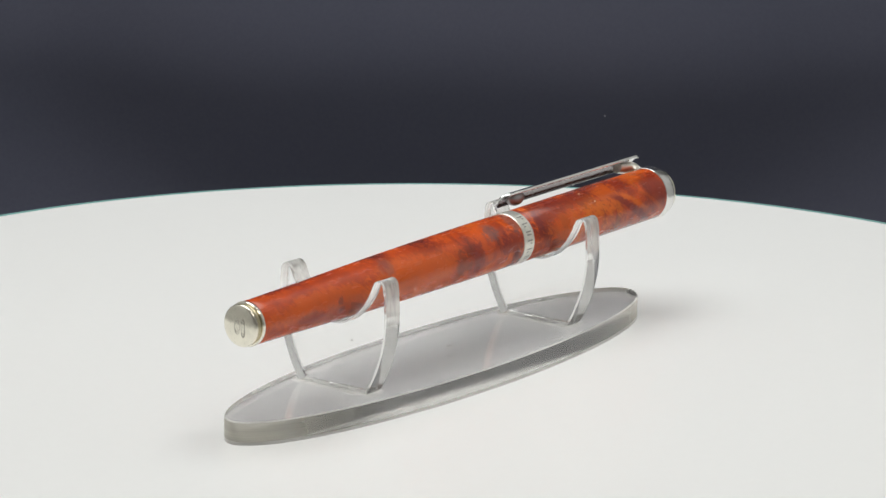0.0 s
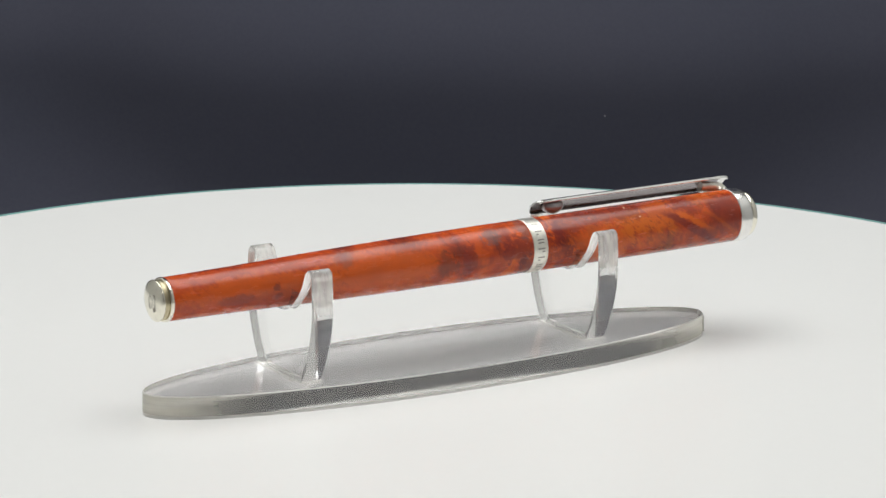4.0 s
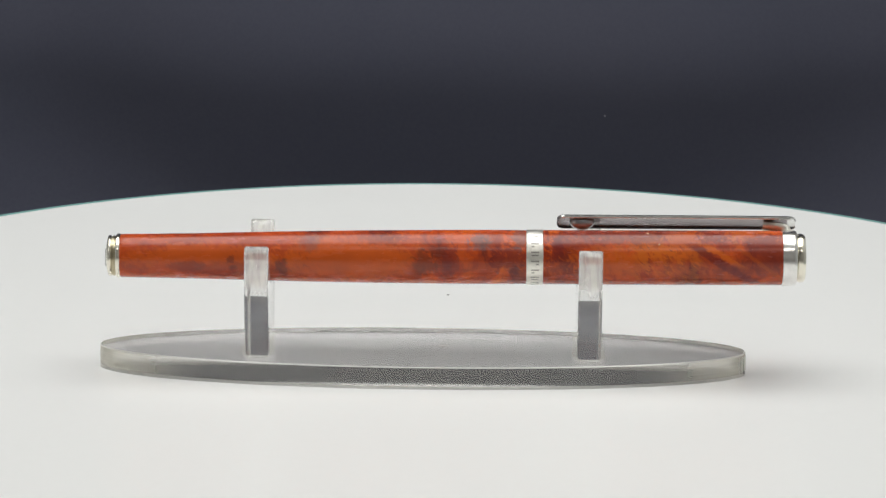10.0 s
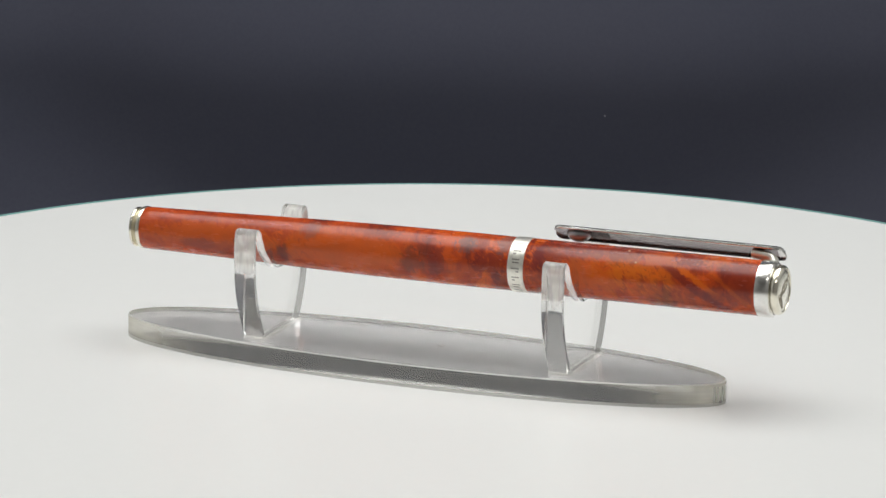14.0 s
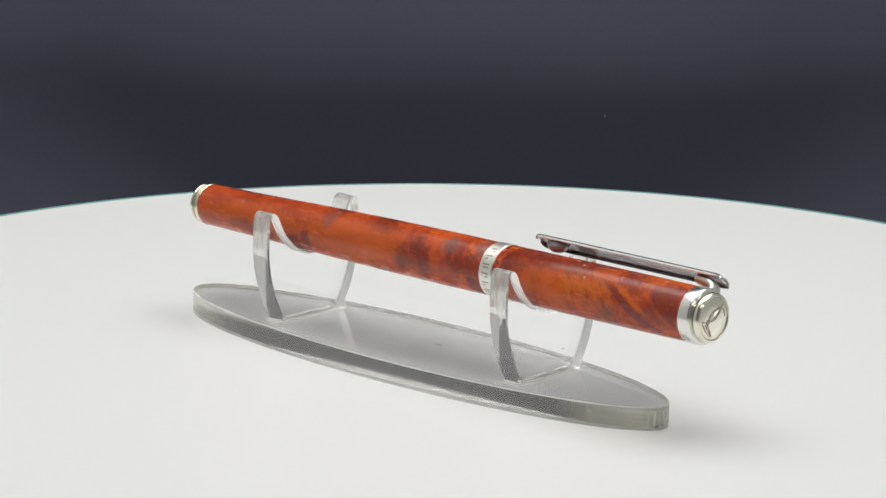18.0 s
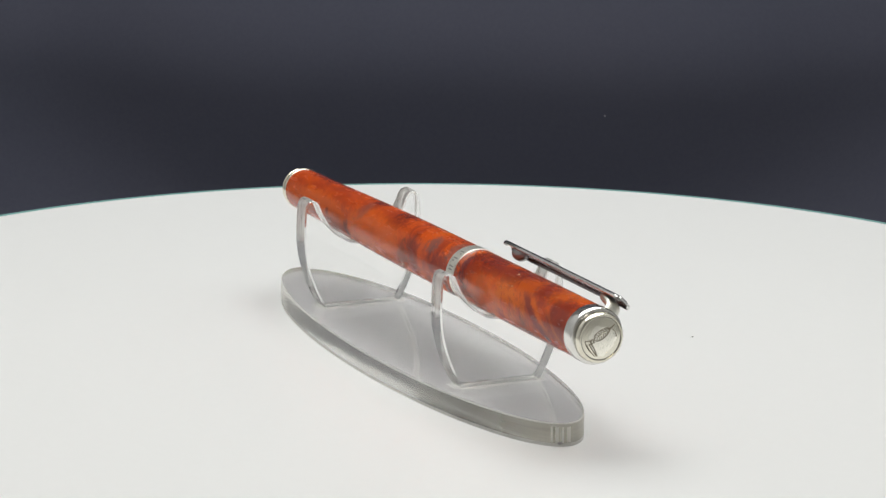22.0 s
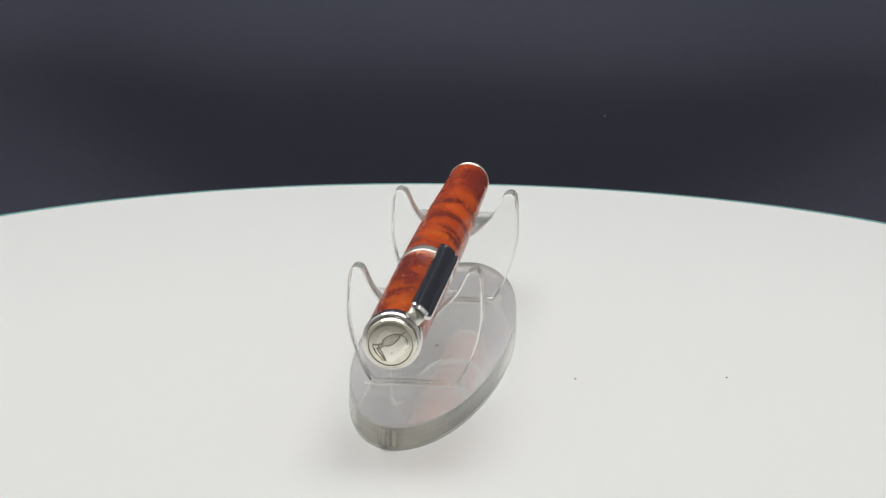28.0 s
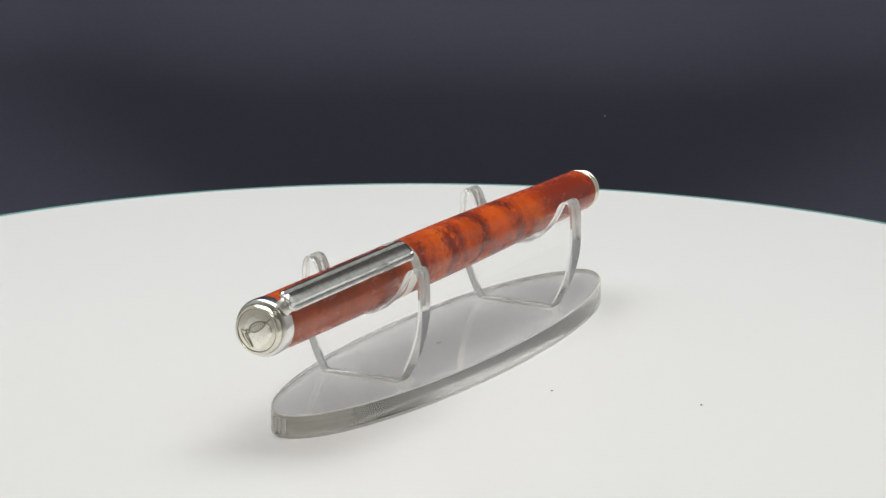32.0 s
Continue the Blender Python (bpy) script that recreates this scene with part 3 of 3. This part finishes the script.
def emblem(disc):
    """A plain slanting shape in relief: a ribbed oval and a few strokes."""

    def at(y, z):
        return Vector((135.03 + 0.15 * (1 - (y * y + z * z) / 14.4), y, z)) * MM

    def line(name, points, r, mat=WORNLINE):
        bm = bmesh.new()
        tube(bm, smooth_curve([at(q[0] * 1.14, q[1] * 1.1) for q in points], 5), r if callable(r) else r * 1.7)
        part(name, bm, mat, disc)

    # brighter field behind the shape
    bm = bmesh.new()
    rows = []
    for k, lift in ((0.02, 0.02), (0.35, 0.02), (0.7, 0.02), (1.0, 0.02), (1.03, -0.03)):
        ring = []
        for i in range(48):
            a = 2 * math.pi * i / 48
            r = k * (2.75 + 0.30 * math.sin(3 * a + 0.8) + 0.16 * math.sin(7 * a) + 0.10 * math.sin(13 * a + 2.0))
            ring.append(bm.verts.new(at(r * math.cos(a) + 0.3 * k, r * math.sin(a) - 0.35 * k) + Vector((lift * MM, 0, 0))))
        rows.append(ring)
    bm.faces.new(rows[0])
    for a, b in zip(rows, rows[1:]):
        for i in range(48):
            bm.faces.new((a[i], a[(i + 1) % 48], b[(i + 1) % 48], b[i]))
    part("relief_field", bm, BRIGHT, disc, "brighter raised field")
    # an egg-shaped ribbed body that leans to the right
    lean = radians(31)

    def along(a, b):
        return (0.15 + a * math.cos(lean) - b * math.sin(lean), 0.72 + a * math.sin(lean) + b * math.cos(lean))

    def girth(a):
        return 0.74 * math.sqrt(max(0.0, 1 - (a / 1.65) ** 2)) * (1 - 0.10 * a)

    ends = [-1.65 + 3.3 * k / 10 for k in range(11)]
    line("relief_outline", [along(a, girth(a)) for a in ends], 0.062 * MM)
    line("relief_outline", [along(a, -girth(a)) for a in ends], 0.070 * MM)
    line("relief_body", (along(-1.5, 0), along(-0.6, 0), along(0.4, 0), along(1.5, 0)), lambda t: MM * (0.05 + 0.13 * math.sin(math.pi * t)), SATIN)
    for i in range(7):
        a = -1.25 + 0.42 * i
        h = girth(a) * 0.92
        line("relief_rib", (along(a - 0.10, h), along(a + 0.10, h * 0.3), along(a + 0.12, -h * 0.3), along(a - 0.06, -h)), 0.066 * MM)
    # tail stroke, an arc painted for the shading at the field's edge, two lobes of a neck, and a pair of long narrow
    # leaves
    for stroke, r in ((((1.5, 1.6), (1.95, 1.75), (2.45, 2.15)), 0.07), (((1.6, 1.45), (2.15, 1.35), (2.65, 0.7), (2.75, 0.0)), 0.05),
                      (((-1.15, 0.15), (-1.45, -0.25), (-1.2, -0.6)), 0.085), (((-1.6, 0.05), (-1.9, -0.4), (-1.6, -0.8)), 0.085),
                      (((-1.2, -0.55), (-1.75, -0.75), (-2.2, -0.85)), 0.07), (((-1.9, -0.2), (-2.35, -0.3), (-2.9, -0.15)), 0.065),
                      (((-2.2, -0.75), (-1.65, -1.7), (-0.75, -3.0)), 0.075), (((-1.75, -0.8), (-1.2, -1.8), (-0.7, -3.0)), 0.075),
                      (((-2.6, -0.8), (-2.15, -1.8), (-1.1, -3.0)), 0.055), (((-2.9, -0.3), (-2.65, -1.1), (-2.2, -1.9)), 0.045)):
        line("relief_stroke", stroke, r * MM)


CLIP_AZ = 42.8


def clip(p):
    """Spring clip: a channel with a raised middle, bent down into the ring at the head, with a bead under its free end."""
    turn = Matrix.Rotation(radians(-CLIP_AZ), 4, "X")  # leans to +y
    bm = bmesh.new()
    # cross-section (across, up): a gently crowned top with stepped sides, hollow below
    half = [(2.22, -0.92), (2.33, -0.82), (2.36, -0.40), (2.16, -0.14), (1.98, -0.03), (1.78, -0.02), (1.6, -0.1), (1.45, -0.24), (1.3, -0.14), (1.13, 0.15), (0.9, 0.22), (0.45, 0.26)]
    sec = [(-a, b) for a, b in half] + [(0, 0.27)] + half[::-1] + [(2.10, -0.92), (2.02, -0.46), (1.6, -0.34), (0, -0.15), (-1.6, -0.34), (-2.02, -0.46), (-2.10, -0.92)]
    stations = [(86.3, 0.25, 0.45, 0.05), (86.4, 0.5, 0.7, 0.15), (86.65, 0.74, 0.9, 0.25), (87.15, 0.92, 1, 0.3), (88.1, 1.0, 1, 0.3), (95, 1.0, 1, 0.28), (105, 1, 1, 0.24), (118, 1, 1, 0.18), (128, 1, 1, 0.13),
                (132.0, 1, 1, 0.1), (132.8, 0.95, 0.97, 0.06), (133.35, 0.8, 0.8, -0.06), (133.6, 0.5, 0.6, -0.2)]
    rings = []
    for u, w, t, dz in stations:
        rings.append([bm.verts.new(turn @ Vector((u * MM, a * w * MM, (8.30 + dz + b * t) * MM))) for a, b in sec])
    n = len(sec)
    for a, b in zip(rings, rings[1:]):
        for k in range(n):
            bm.faces.new((a[k], a[(k + 1) % n], b[(k + 1) % n], b[k]))
    bm.faces.new(rings[0])
    bm.faces.new(rings[-1])
    bmesh.ops.triangulate(bm, faces=[f for f in bm.faces if len(f.verts) > 4])
    c = part("clip", bm, STEEL, p, "fluted polished steel clip")
    c.data.materials.append(TARNISH)
    for f in c.data.polygons:  # the hollow side is dull
        q = turn.inverted() @ f.center
        if q.z < 8.45 * MM and abs(q.y) < 2.11 * MM and (turn.inverted() @ f.normal).z < 0 and 85.0 * MM < q.x < 132.3 * MM:
            f.material_index = 1
    bm = bmesh.new()
    bmesh.ops.create_uvsphere(bm, u_segments=24, v_segments=12, radius=1.0)
    for v in bm.verts:
        v.co = turn @ Vector(((91.3 + v.co.x * 2.5) * MM, v.co.y * 1.55 * MM, (8.05 + min(v.co.z, 0.15) * 1.75) * MM))
    part("bead", bm, DARKSTEEL, c, "dark steel bead")
    # tongue from the clip's end down into the cap ring
    bm = bmesh.new()
    pts = smooth_curve([(127.2, 7.35, 1.3), (129.2, 6.95, 1.65), (130.8, 6.6, 1.75), (131.7, 6.0, 1.6), (132.0, 4.9, 1.7)], 5)
    rings = []
    for i, q in enumerate(pts):
        d = (pts[min(i + 1, len(pts) - 1)] - pts[max(i - 1, 0)])
        d = Vector((d.x, d.y)).normalized()
        rings.append([bm.verts.new(turn @ Vector(((q.x - d.y * 1.0 * math.sin(a)) * MM, q.z * math.cos(a) * MM, (q.y + d.x * 1.0 * math.sin(a)) * MM)))
                      for a in (2 * math.pi * k / 14 for k in range(14))])
    for a, b in zip(rings, rings[1:]):
        for k in range(14):
            bm.faces.new((a[k], a[(k + 1) % 14], b[(k + 1) % 14], b[k]))
    bm.faces.new(rings[0])
    bm.faces.new(rings[-1])
    part("tongue", bm, BANDED, c)


setting()
platter = turntable()
stand = pen_stand()
the_pen = pen()


def motions():
    times = [float(t) for t in range(33)]
    walk(platter, [(t, pose(0, 0, 0, 0, 0, turn_at(t))) for t in times])
    walk(stand, [(t, pose(0, 0, 0, 0, 0, turn_at(t)) @ pose(*STAND_AT, 0)) for t in times])
    walk(the_pen, [(t, pose(0, 0, 0, 0, 0, turn_at(t)) @ pen_pose()) for t in times])


motions()
